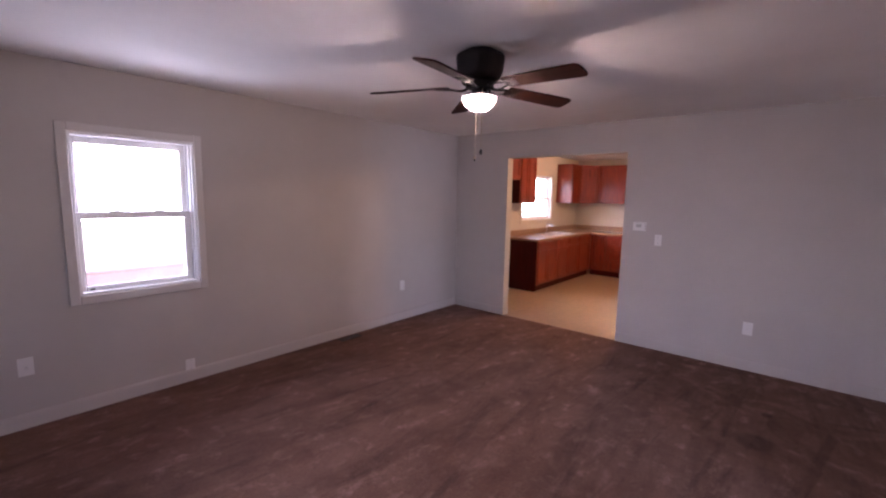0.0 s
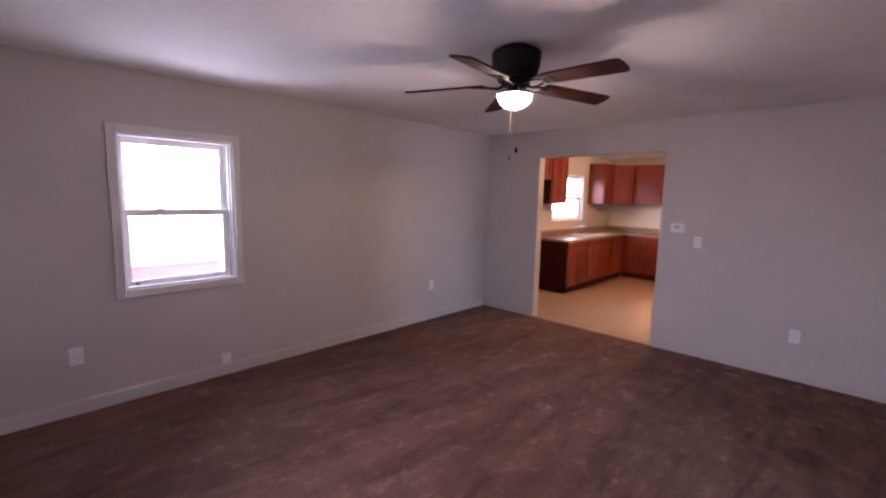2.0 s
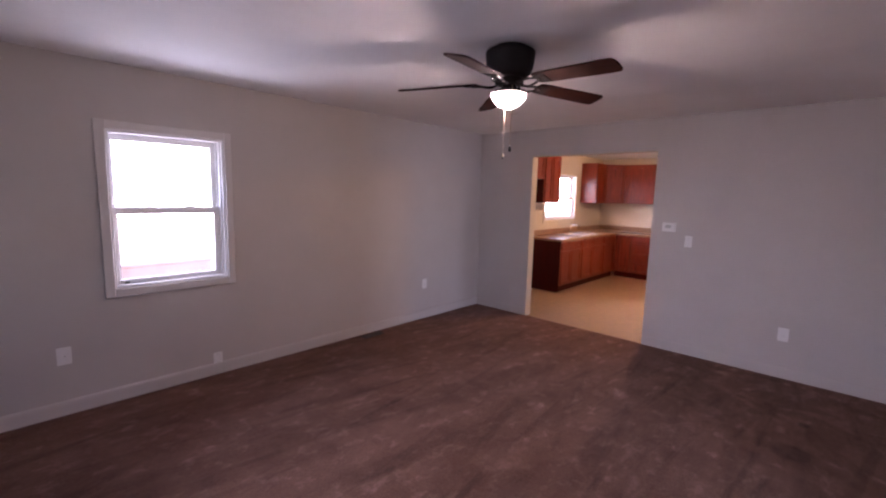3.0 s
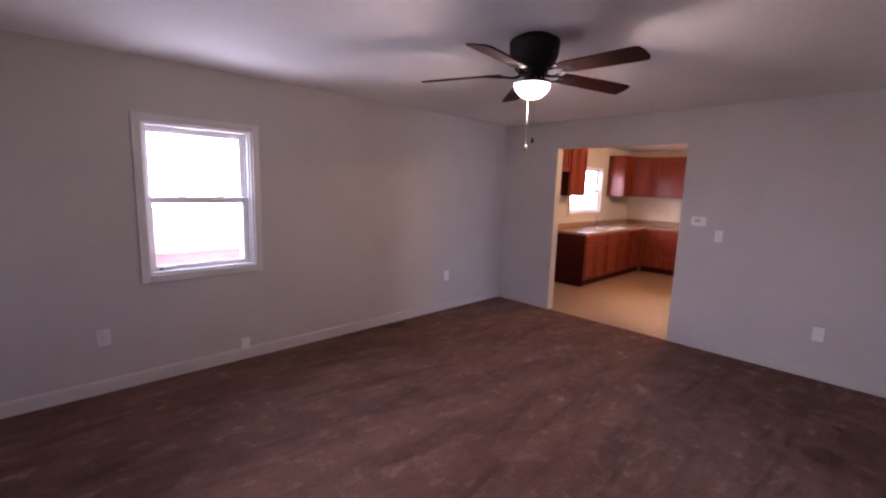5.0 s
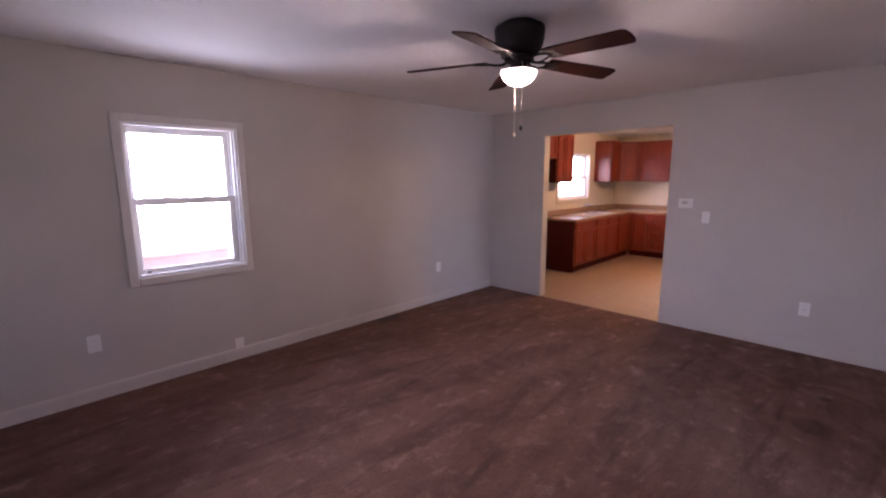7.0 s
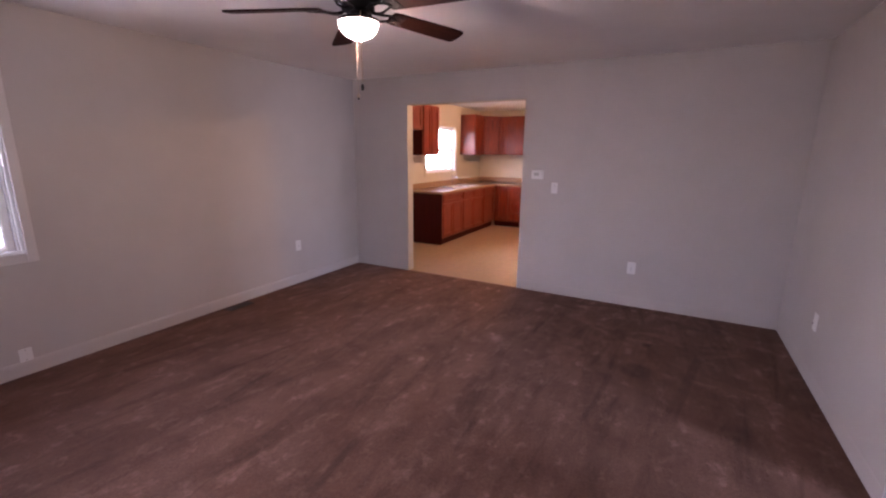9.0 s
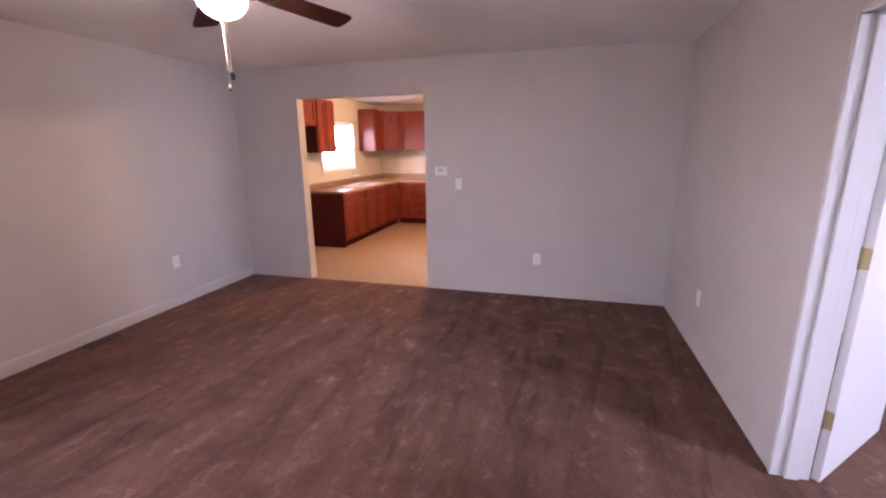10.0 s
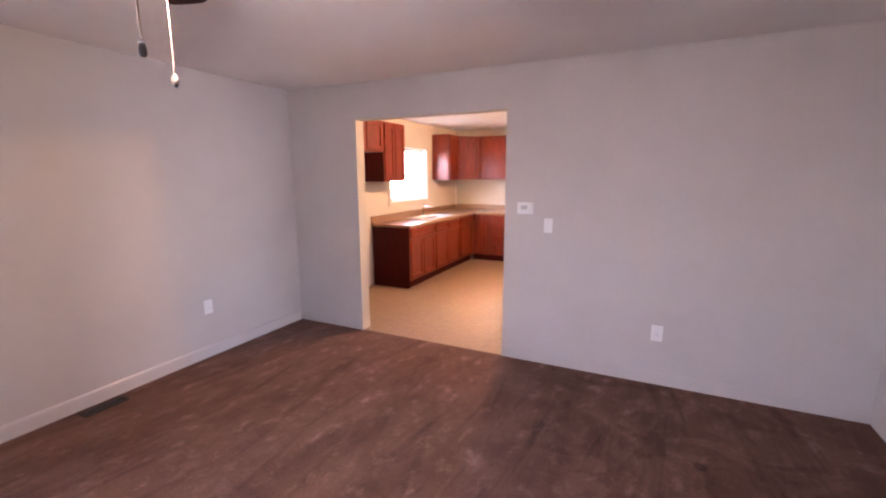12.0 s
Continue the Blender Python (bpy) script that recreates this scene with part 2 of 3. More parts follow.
def laminate():
    m = material("tan_laminate", (0.42, 0.26, 0.14), 0.3)
    p = m.node_tree.nodes["Principled BSDF"]
    mp = coords(m)
    n = node(m, "ShaderNodeTexNoise", Scale=60.0, Detail=5.0, Roughness=0.7)
    join(m, mp, "Vector", n, "Vector")
    r = tone(m, n, "Fac", (0.19, 0.10, 0.050), (0.31, 0.185, 0.10), 0.35, 0.65)
    join(m, r, "Color", p, "Base Color")
    return m


def sheet_vinyl():
    m = material("tan_sheet_vinyl", (0.55, 0.42, 0.28), 0.42)
    p = m.node_tree.nodes["Principled BSDF"]
    mp = coords(m)
    tiles = m.node_tree.nodes.new("ShaderNodeTexBrick")
    tiles.offset = 0.0
    for key, value in (("Scale", 1.0), ("Brick Width", 0.3), ("Row Height", 0.3), ("Mortar Size", 0.004), ("Mortar Smooth", 0.4)):
        tiles.inputs[key].default_value = value
    tiles.inputs["Color1"].default_value = (0.255, 0.165, 0.092, 1)
    tiles.inputs["Color2"].default_value = (0.240, 0.154, 0.086, 1)
    tiles.inputs["Mortar"].default_value = (0.215, 0.142, 0.084, 1)
    join(m, mp, "Vector", tiles, "Vector")
    n = node(m, "ShaderNodeTexNoise", Scale=14.0, Detail=6.0, Roughness=0.7)
    join(m, mp, "Vector", n, "Vector")
    r = tone(m, n, "Fac", (0.82, 0.82, 0.82), (1.08, 1.08, 1.08))
    x = mix(m, tiles, "Color", r, "Color", 1.0)
    m.node_tree.links.new(x.outputs[2], p.inputs["Base Color"])
    bump(m, n, "Fac", 0.08, 0.001)
    return m


COUNTER = laminate()
SHEET = sheet_vinyl()

# ---- mesh helpers ----


def block(bm, x0, x1, y0, y1, z0, z1, bevel=0.0, seg=1):
    """A box in bm, with rounded edges where bevel is given."""
    made = bmesh.ops.create_cube(bm, size=1.0, matrix=Matrix.Translation(((x0 + x1) / 2, (y0 + y1) / 2, (z0 + z1) / 2)) @ Matrix.Diagonal((x1 - x0, y1 - y0, z1 - z0, 1)))
    if bevel:
        edges = list({e for v in made["verts"] for e in v.link_edges})
        bmesh.ops.bevel(bm, geom=edges, offset=bevel, segments=seg, affect="EDGES", clamp_overlap=True)
    return bm


def box(x0, x1, y0, y1, z0, z1, bevel=0.0, seg=1):
    return block(bmesh.new(), x0, x1, y0, y1, z0, z1, bevel, seg)


def turned(profile, n=40):
    """A body of revolution about z from (radius, z) pairs."""
    bm = bmesh.new()
    rings = []
    for r, z in profile:
        if r < 1e-5:
            rings.append([bm.verts.new((0, 0, z))])
        else:
            rings.append([bm.verts.new((r * math.cos(2 * math.pi * k / n), r * math.sin(2 * math.pi * k / n), z)) for k in range(n)])
    for a, b in zip(rings, rings[1:]):
        for k in range(n):
            f = [a[k % len(a)], a[(k + 1) % len(a)], b[(k + 1) % len(b)], b[k % len(b)]]
            f = list(dict.fromkeys(f))
            if len(f) > 2:
                bm.faces.new(f)
    bmesh.ops.recalc_face_normals(bm, faces=bm.faces)
    for f in bm.faces:
        f.smooth = True
    return bm


def tube(points, r, n=8):
    """A round bar along points."""
    bm = bmesh.new()
    rings = []
    pts = [Vector(p) for p in points]
    for i, p in enumerate(pts):
        d = (pts[min(i + 1, len(pts) - 1)] - pts[max(i - 1, 0)]).normalized()
        q = d.to_track_quat("Z", "Y")
        rings.append([bm.verts.new(p + q @ Vector((r * math.cos(2 * math.pi * k / n), r * math.sin(2 * math.pi * k / n), 0))) for k in range(n)])
    for a, b in zip(rings, rings[1:]):
        for k in range(n):
            bm.faces.new((a[k], a[(k + 1) % n], b[(k + 1) % n], b[k])).smooth = True
    bm.faces.new(rings[0][::-1]), bm.faces.new(rings[-1])
    return bm


def mesh_of(name, bm, mat):
    me = bpy.data.meshes.new(name)
    bm.to_mesh(me)
    bm.free()
    me.materials.append(mat)
    return me


def part(name, bm, mat, parent, label="", m=None):
    ob = new(name, mesh_of(name, bm, mat))
    ob.parent = parent
    if m is not None:
        ob.matrix_basis = m
    return tagged(ob, label)


def thing(name, m, label, category, group="", kind=""):
    ob = new(name)
    ob.empty_display_size = 0.1
    ob.matrix_basis = m
    return tagged(ob, label, category, group, kind)


def setting(name, bm, mat, label, category):
    return tagged(new(name, mesh_of(name, bm, mat)), label, category, "", "structure")


def wall(name, axis, at0, at1, u0, u1, z0, z1, holes, mat, label):
    """A wall between two planes of one axis, pierced by holes (u0, u1, z0, z1)."""
    us = sorted({u0, u1, *[h[0] for h in holes], *[h[1] for h in holes]})
    zs = sorted({z0, z1, *[h[2] for h in holes], *[h[3] for h in holes]})
    bm = bmesh.new()
    cache = {}

    def vert(a, u, z):
        key = (a, u, z)
        if key not in cache:
            cache[key] = bm.verts.new((a, u, z) if axis == "x" else (u, a, z))
        return cache[key]

    def solid(i, j):
        if not (0 <= i < len(us) - 1 and 0 <= j < len(zs) - 1):
            return False
        u, z = (us[i] + us[i + 1]) / 2, (zs[j] + zs[j + 1]) / 2
        return not any(h[0] < u < h[1] and h[2] < z < h[3] for h in holes)

    for i in range(len(us) - 1):
        for j in range(len(zs) - 1):
            if not solid(i, j):
                continue
            a, b, c, d = us[i], us[i + 1], zs[j], zs[j + 1]
            for p in (at0, at1):
                bm.faces.new([vert(p, a, c), vert(p, b, c), vert(p, b, d), vert(p, a, d)])
            for ok, e in ((solid(i - 1, j), ((a, c), (a, d))), (solid(i + 1, j), ((b, c), (b, d))), (solid(i, j - 1), ((a, c), (b, c))), (solid(i, j + 1), ((a, d), (b, d)))):
                if not ok:
                    (p0, q0), (p1, q1) = e
                    bm.faces.new([vert(at0, p0, q0), vert(at0, p1, q1), vert(at1, p1, q1), vert(at1, p0, q0)])
    bmesh.ops.recalc_face_normals(bm, faces=bm.faces)
    return setting(name, bm, mat, label, "wall")


# ---- structure ----
LW = "smooth drywall painted warm grey, plain and clean"
wall("wall_west", "x", -0.16, 0.0, SOUTH - 0.14, T, -0.02, CEIL, [WIN], WALL, LW)
wall("wall_north", "y", 0.0, T, 0.0, W + T, -0.02, CEIL, [(OP0, OP1, -0.02, OPH)], WALL, "grey drywall pierced by a wide uncased kitchen opening")
wall("wall_east", "x", W, W + TE, SOUTH - 0.14, 0.0, -0.02, CEIL, [(DY0, DY1, -0.02, DH)], WALL, LW)
wall("wall_south", "y", SOUTH - 0.14, SOUTH, 0.0, W, -0.02, CEIL, [SWIN_ASSUMED], WALL, LW)
KL = "cream painted drywall above the kitchen cabinets"
wall("wall_kitchen_west", "x", KX - 0.16, KX, T, KY + 0.14, -0.03, CEIL, [KWIN], KWALL, KL)
wall("wall_kitchen_north", "y", KY, KY + 0.14, KX, W, -0.03, CEIL, [], KWALL, KL)
wall("wall_kitchen_east", "x", W, W + T, T, KY + 0.14, -0.03, CEIL, [EWIN_ASSUMED], KWALL, KL)
SL = "plain grey drywall of the side room"
wall("wall_side_north", "y", BN, BN + T, W + TE, BX, -0.02, CEIL, [], WALL, SL)
wall("wall_side_south", "y", BS - T, BS, W + TE, BX, -0.02, CEIL, [], WALL, SL)
wall("wall_side_east", "x", BX, BX + 0.14, BS - T, BN + T, -0.02, CEIL, [BWIN], WALL, SL)
CL = "flat white painted ceiling with a light texture"
setting("ceiling", box(-0.16, W + TE, SOUTH - 0.14, T, CEIL, CEIL + 0.15), CEILING, CL, "ceiling")
setting("ceiling_kitchen", box(KX - 0.16, W + T, T, KY + 0.14, CEIL, CEIL + 0.15), CEILING, CL, "ceiling")
setting("ceiling_side_room", box(W + TE, BX + 0.14, BS - T, BN + T, CEIL, CEIL + 0.15), CEILING, CL, "ceiling")
FL = "dark brown cut-pile carpet with trodden, vacuumed streaks"
setting("floor", box(0.0, W, SOUTH, 0.012, -0.05, 0.0), CARPET, FL, "carpet")
setting("floor_side_room", box(W, BX, BS, BN, -0.05, -0.001), CARPET, FL, "carpet")
setting("floor_kitchen", box(KX, W, 0.012, KY, -0.05, -0.008), SHEET, "tan sheet vinyl flooring with a faint tile pattern", "floor")

# lining of the opening, painted like the kitchen
for name, bm in (("trim", box(OP0, OP0 + 0.003, 0.002, T - 0.002, 0.0, OPH)), ("trim", box(OP1 - 0.003, OP1, 0.002, T - 0.002, 0.0, OPH)), ("trim", box(OP0 + 0.003, OP1 - 0.003, 0.002, T - 0.002, OPH - 0.003, OPH))):
    setting(name, bm, KWALL, "cream painted reveal of the kitchen opening", "trim")

# ---- baseboards ----


def base_profile(length, thick):
    """A skirting along +x, face towards -y, with an eased top."""
    bm = bmesh.new()
    pts = [(0, 0), (-thick, 0), (-thick, 0.080), (-0.8 * thick, 0.093), (-0.45 * thick, 0.099), (0, 0.102)]
    ends = [[bm.verts.new((x, y, z)) for y, z in pts] for x in (0, length)]
    n = len(pts)
    for k in range(n):
        bm.faces.new((ends[0][k], ends[0][(k + 1) % n], ends[1][(k + 1) % n], ends[1][k]))
    bm.faces.new(ends[0][::-1]), bm.faces.new(ends[1])
    bmesh.ops.recalc_face_normals(bm, faces=bm.faces)
    return bm


def skirting(x, y, length, turn, mat, label, thick=0.004):
    ob = setting("baseboard", base_profile(length, thick), mat, label, "baseboard")
    ob.matrix_basis = pose(x, y, 0, 0, 0, turn)


BL = "low painted wooden baseboard with an eased top"
skirting(0, SOUTH, -SOUTH - 0.015, 90, BASEPAINT, BL, 0.011)
skirting(0.0, 0, OP0, 0, WALL, BL, 0.0025)
skirting(OP1, 0, W - OP1, 0, WALL, BL, 0.0025)
skirting(W, -0.015, 2.262 - 0.015, -90, WALL, BL, 0.0025)
skirting(W, DY0 - 0.06, DY0 - 0.06 - SOUTH, -90, WALL, BL)
skirting(OP0 + 0.003, -0.007, T + 0.007, 90, KWALL, "short baseboard return on the jamb of the opening")

# ---- windows ----


def ring(y0, y1, z0, z1, wide, x0, x1, bevel=0.003, low=None):
    """Four bars of a frame in the plane x, as separate meshes: left, right, bottom, top."""
    low = wide if low is None else low
    return (box(x0, x1, y0, y0 + wide, z0, z1, bevel), box(x0, x1, y1 - wide, y1, z0, z1, bevel),
            box(x0, x1, y0 + wide, y1 - wide, z0, z0 + low, bevel), box(x0, x1, y0 + wide, y1 - wide, z1 - wide, z1, bevel))


def sash(name, parent, y0, y1, z0, z1, wide, x, low):
    """A sash with stiles, rails and a pane, 3 cm thick, its inner face at x."""
    bead = bmesh.new()
    a, b, c, d = y0 + wide, y1 - wide, z0 + low, z1 - wide
    for e in ((a, a + 0.006, c, d), (b - 0.006, b, c, d), (a + 0.006, b - 0.006, c, c + 0.006), (a + 0.006, b - 0.006, d - 0.006, d)):
        block(bead, x - 0.013, x - 0.005, *e)
    f = part(name, bead, VINYL, parent)
    for n, bm in zip(("stile", "stile", "rail", "rail"), ring(y0, y1, z0, z1, wide, x - 0.03, x, 0.003, low)):
        part(n, bm, VINYL, f)
    pane = part("pane", box(x - 0.019, x - 0.014, y0 + wide, y1 - wide, z0 + low, z1 - wide), GLASS, f, "clear glass pane")
    pane.visible_shadow = False
    return f


def window(name, x, hole, label, casing_mat, mid=None):
    """A white vinyl double-hung window in a west wall whose inner face is at x."""
    y0, y1, z0, z1 = hole
    w = thing(name, pose(x, 0, 0), label, "window", "", "structure")
    mid = (z0 + z1) / 2 if mid is None else mid
    for n, bm in zip(("casing", "casing", "apron_casing", "head_casing"), ring(y0 - 0.06, y1 + 0.06, z0 - 0.06, z1 + 0.06, 0.06, 0.0, 0.016, 0.004)):
        part(n, bm, casing_mat, w, "flat painted casing board")
    for n, bm in zip(("jamb", "jamb", "window_sill", "head"), ring(y0, y1, z0, z1, 0.018, -0.155, -0.001, 0.002)):
        part(n, bm, VINYL, w)
    a, b = y0 + 0.018, y1 - 0.018
    for n, y in (("track", a), ("track", b - 0.026)):
        part(n, box(-0.075, -0.06, y, y + 0.012, z0 + 0.018, z1 - 0.018, 0.002), VINYL, w)
    part("jamb_liner", box(-0.115, -0.022, b - 0.014, b - 0.0005, z0 + 0.0185, z1 - 0.0185, 0.002), VINYL, w)
    b -= 0.014
    sash("upper_sash", w, a - 0.016, b - 0.002, mid - 0.010, z1 - 0.02, 0.042, -0.08, 0.020)
    low = sash("lower_sash", w, a - 0.016, b - 0.002, z0 + 0.02, mid + 0.010, 0.042, -0.04, 0.032)
    for f in (0.32, 0.70):
        yy = a + (b - a) * f
        part("sash_lock", box(-0.072, -0.042, yy - 0.032, yy + 0.032, mid + 0.010, mid + 0.024, 0.004, 2), VINYL, low)
    part("latch", box(-0.039, -0.03, a + 0.045, a + 0.075, z0 + 0.028, z0 + 0.040, 0.003), BLACK, low, "small dark finger latch")
    return w


window("window_1", 0.0, WIN, "white vinyl double-hung window with painted flat casing", CASING, 1.408)
window("window_2", KX, KWIN, "white vinyl double-hung window over the kitchen sink", KWALL, 1.57)

# ---- door ----


def hinge(parent, place, z):
    h = part("hinge", tube([(0, 0, z - 0.045), (0, 0, z + 0.045)], 0.007, 12), BRASS, parent, "brass butt hinge", place)
    part("leaf_plate", box(-0.0005, 0.0022, -0.0375, 0.001, z - 0.045, z + 0.045, 0.001), BRASS, h, "", pose(0, 0, 0, 0, 0, 45))
    for s in (-0.047, 0.047):
        part("pin_cap", turned([(0, 0.003), (0.006, 0.002), (0.008, -0.001), (0, -0.003)], 12), BRASS, h, "", pose(0, 0, z + s))


def door():
    """A flush door that stands open into the side room, in a plain board frame."""
    d = thing("door_1", pose(W, 0, 0), "open white flush door with brass hinges in white frame", "door", "", "structure")
    for y0, y1 in ((DY1 - 0.016, DY1 + 0.008), (DY0 - 0.008, DY0 + 0.016)):
        part("jamb", box(-0.010, TE + 0.004, y0, y1, 0.0, DH + 0.008, 0.004, 2), DOORPAINT, d)
    part("head_jamb", box(-0.009, TE + 0.003, DY0 + 0.016, DY1 - 0.016, DH - 0.016, DH + 0.008, 0.004, 2), DOORPAINT, d)
    for y0, y1 in ((DY1 - 0.029, DY1 - 0.016), (DY0 + 0.016, DY0 + 0.029)):
        part("stop", box(0.045, 0.105, y0, y1, 0.0, DH - 0.016, 0.003), DOORPAINT, d)
    part("head_stop", box(0.045, 0.105, DY0 + 0.029, DY1 - 0.029, DH - 0.029, DH - 0.016, 0.003), DOORPAINT, d)
    part("leaf", box(0.002, 0.735, -0.037, -0.002, 0.012, DH - 0.022, 0.002), DOORPAINT, d, "smooth white door leaf", pose(TE + 0.005, DY1 - 0.009, 0, 0, 0, 45))
    for z in (0.33, 1.08, 1.80):
        hinge(d, pose(TE + 0.005, DY1 - 0.009, 0), z)


door()

# ---- ceiling fan ----


def blade_mesh():
    """A flat blade along +x with rounded corners."""
    bm = bmesh.new()
    outline = [(0.185, -0.048), (0.20, -0.054), (0.24, -0.058), (0.60, -0.066), (0.632, -0.064), (0.645, -0.058), (0.651, -0.047), (0.655, -0.02), (0.655, 0.02), (0.651, 0.047), (0.645, 0.058), (0.632, 0.064), (0.60, 0.066), (0.24, 0.058), (0.20, 0.054), (0.185, 0.048)]
    top = [bm.verts.new((x, y, 0.004)) for x, y in outline]
    bot = [bm.verts.new((x, y, -0.004)) for x, y in outline]
    bm.faces.new(top), bm.faces.new(bot[::-1])
    n = len(outline)
    for k in range(n):
        bm.faces.new((top[k], bot[k], bot[(k + 1) % n], top[(k + 1) % n]))
    bmesh.ops.recalc_face_normals(bm, faces=bm.faces)
    return bm


def iron_mesh():
    """The bracket that carries a blade: an open loop of flattened bar."""
    half = [(0.074, 0.010, -0.010), (0.086, 0.024, -0.017), (0.105, 0.034, -0.021), (0.135, 0.037, -0.018), (0.165, 0.031, -0.011), (0.195, 0.018, -0.009), (0.215, 0.006, -0.009)]
    bm = tube(half + [(x, -y, z) for x, y, z in reversed(half)], 0.0065, 8)
    return bm


def ceiling_fan(x, y, turn):
    f = thing("ceiling_fan", pose(x, y, CEIL), "dark bronze five-blade hugger ceiling fan with lit bowl", "ceiling fan")
    part("motor_housing", turned([(0, 0), (0.095, 0), (0.097, -0.014), (0.118, -0.018), (0.134, -0.022), (0.1385, -0.028), (0.1385, -0.050), (0.135, -0.090), (0.129, -0.120), (0.117, -0.145), (0.096, -0.162), (0.078, -0.168), (0, -0.168)]), BRONZE, f, "dark bronze drum-shaped housing")
    part("trim_ring", turned([(0.1380, -0.036), (0.1400, -0.038), (0.1400, -0.043), (0.1380, -0.045)]), BRONZE, f)
    part("flywheel", turned([(0, -0.168), (0.078, -0.168), (0.082, -0.18), (0.082, -0.198), (0.074, -0.204), (0, -0.204)]), BRONZE, f)
    part("switch_cup", turned([(0, -0.204), (0.040, -0.204), (0.043, -0.21), (0.043, -0.232), (0, -0.234)]), BRONZE, f)
    part("light_pan", turned([(0, -0.232), (0.05, -0.233), (0.086, -0.238), (0.103, -0.244), (0.1075, -0.249), (0.1075, -0.2565), (0.1045, -0.2575), (0.1035, -0.2525), (0.099, -0.2490), (0, -0.2470)]), BRONZE, f, "dark metal pan that holds the bowl")
    part("lamp_holder", turned([(0, -0.250), (0.012, -0.251), (0.011, -0.279), (0, -0.280)], 16), BRONZE, f)
    part("bulb", turned([(0, -0.276), (0.010, -0.279), (0.022, -0.290), (0.026, -0.302), (0.022, -0.315), (0.012, -0.323), (0, -0.326)], 24), BULB, f, "glowing light bulb")
    rim = [(0.101 * math.cos(a), -0.251 - 0.085 * math.sin(a)) for a in [math.pi / 2 * k / 12 for k in range(13)]]
    part("glass_bowl", turned([(0.097, -0.2515), *rim[:-1], (0, -0.336)]), BOWL, f, "lit frosted glass bowl")
    part("finial", turned([(0, -0.336), (0.009, -0.338), (0.007, -0.345), (0, -0.349)], 16), BRONZE, f)
    bl, ir = mesh_of("blade", blade_mesh(), BLADE), mesh_of("blade_iron", iron_mesh(), BRONZE)
    pl = mesh_of("iron_plate", box(0.192, 0.262, -0.042, 0.042, -0.0095, -0.0042, 0.002), BRONZE)
    sc = mesh_of("screw", turned([(0, -0.003), (0.004, -0.0022), (0.006, 0.0), (0.006, 0.001)], 10), BRONZE)
    for k in range(5):
        b = new("blade", bl)
        b.parent = f
        b.matrix_basis = pose(0, 0, -0.190, 0, 0, turn + 72 * k) @ pose(0, 0, 0, -12, 2.6, 0)
        tagged(b, "dark walnut fan blade")
        for name, mesh, m in (("blade_iron", ir, pose(0, 0, 0)), ("iron_plate", pl, pose(0, 0, 0)), ("screw", sc, pose(0.240, -0.028, -0.0098)), ("screw", sc, pose(0.240, 0, -0.0098)), ("screw", sc, pose(0.240, 0.028, -0.0098))):
            i = new(name, mesh)
            i.parent = b
            i.matrix_basis = m
    # two pull chains, of beads, with a fob each
    for dx, dy, length, mat, label in ((-0.086, 0.088, 0.342, CHAIN, "brass fob with a dark tip"), (0.086, -0.091, 0.322, BLACK, "dark wooden fob")):
        c = part("pull_chain", tube([(0, 0, 0), (0, 0, -length)], 0.0016, 6), CHAIN, f, "thin beaded brass pull chain", pose(dx, dy, -0.234))
        beads = bmesh.new()
        for k in range(40):
            bmesh.ops.create_icosphere(beads, subdivisions=1, radius=0.0027, matrix=Matrix.Translation((0, 0, -length * (k + 0.5) / 40)))
        part("bead_string", beads, CHAIN, c)
        if mat is CHAIN:
            fob = part("fob", turned([(0, 0.002), (0.003, 0.0), (0.0085, -0.008), (0.0095, -0.015), (0.0075, -0.022), (0, -0.024)], 14), CHAIN, c, "small pale brass fob with a dark tip", pose(0, 0, -length))
            part("tip", turned([(0, -0.022), (0.0055, -0.0235), (0.006, -0.028), (0.004, -0.033), (0, -0.034)], 14), BLACK, fob)
        else:
            fob = part("fob", turned([(0, -0.006), (0.006, -0.008), (0.0085, -0.020), (0.0085, -0.030), (0.006, -0.036), (0, -0.037)], 14), mat, c, label, pose(0, 0, -length))
            part("cap", turned([(0, 0.002), (0.004, 0.0), (0.0055, -0.006), (0.0045, -0.009), (0, -0.010)], 14), STEEL, fob)


ceiling_fan(2.289, -2.699, -5.6)

# ---- outlets, switch, thermostat, register ----


def cover_plate(w, h):
    return box(-w / 2, w / 2, -0.006, 0.0, -h / 2, h / 2, 0.0025, 2)


def outlet(m, label):
    o = thing("electrical_outlet", m, label, "outlet", "wall outlets")
    part("cover_plate", cover_plate(0.078, 0.122), PLATE, o)
    for z in (0.0195, -0.0195):
        r = part("receptacle", turned([(0, -0.0015), (0.0145, -0.0015), (0.0165, 0.0), (0.0165, 0.002)], 20), PLATE, o, "", pose(0, -0.007, z, 90))
        for sx, hh in ((-0.006, 0.004), (0.006, 0.005)):
            part("slot", box(sx - 0.0012, sx + 0.0012, z - hh + 0.003, z + hh + 0.003, -0.0096, -0.0085), SLOT, r, "", pose(0, 0, 0, -90) @ Matrix.Translation((0, 0.007, -z)))
    part("screw", turned([(0, -0.001), (0.0028, -0.001), (0.0032, 0.001)], 10), STEEL, o, "", pose(0, -0.0072, 0, 90))
    return o


first = outlet(pose(0.0, -4.511, 0.417, 0, 0, 90), "white duplex outlet with cover plate on a grey wall")
for m in (pose(0.0, -1.078, 0.445, 0, 0, 90), pose(3.50, 0.0, 0.403), pose(W, -0.957, 0.421, 0, 0, -90)):
    copy_thing(first, m)


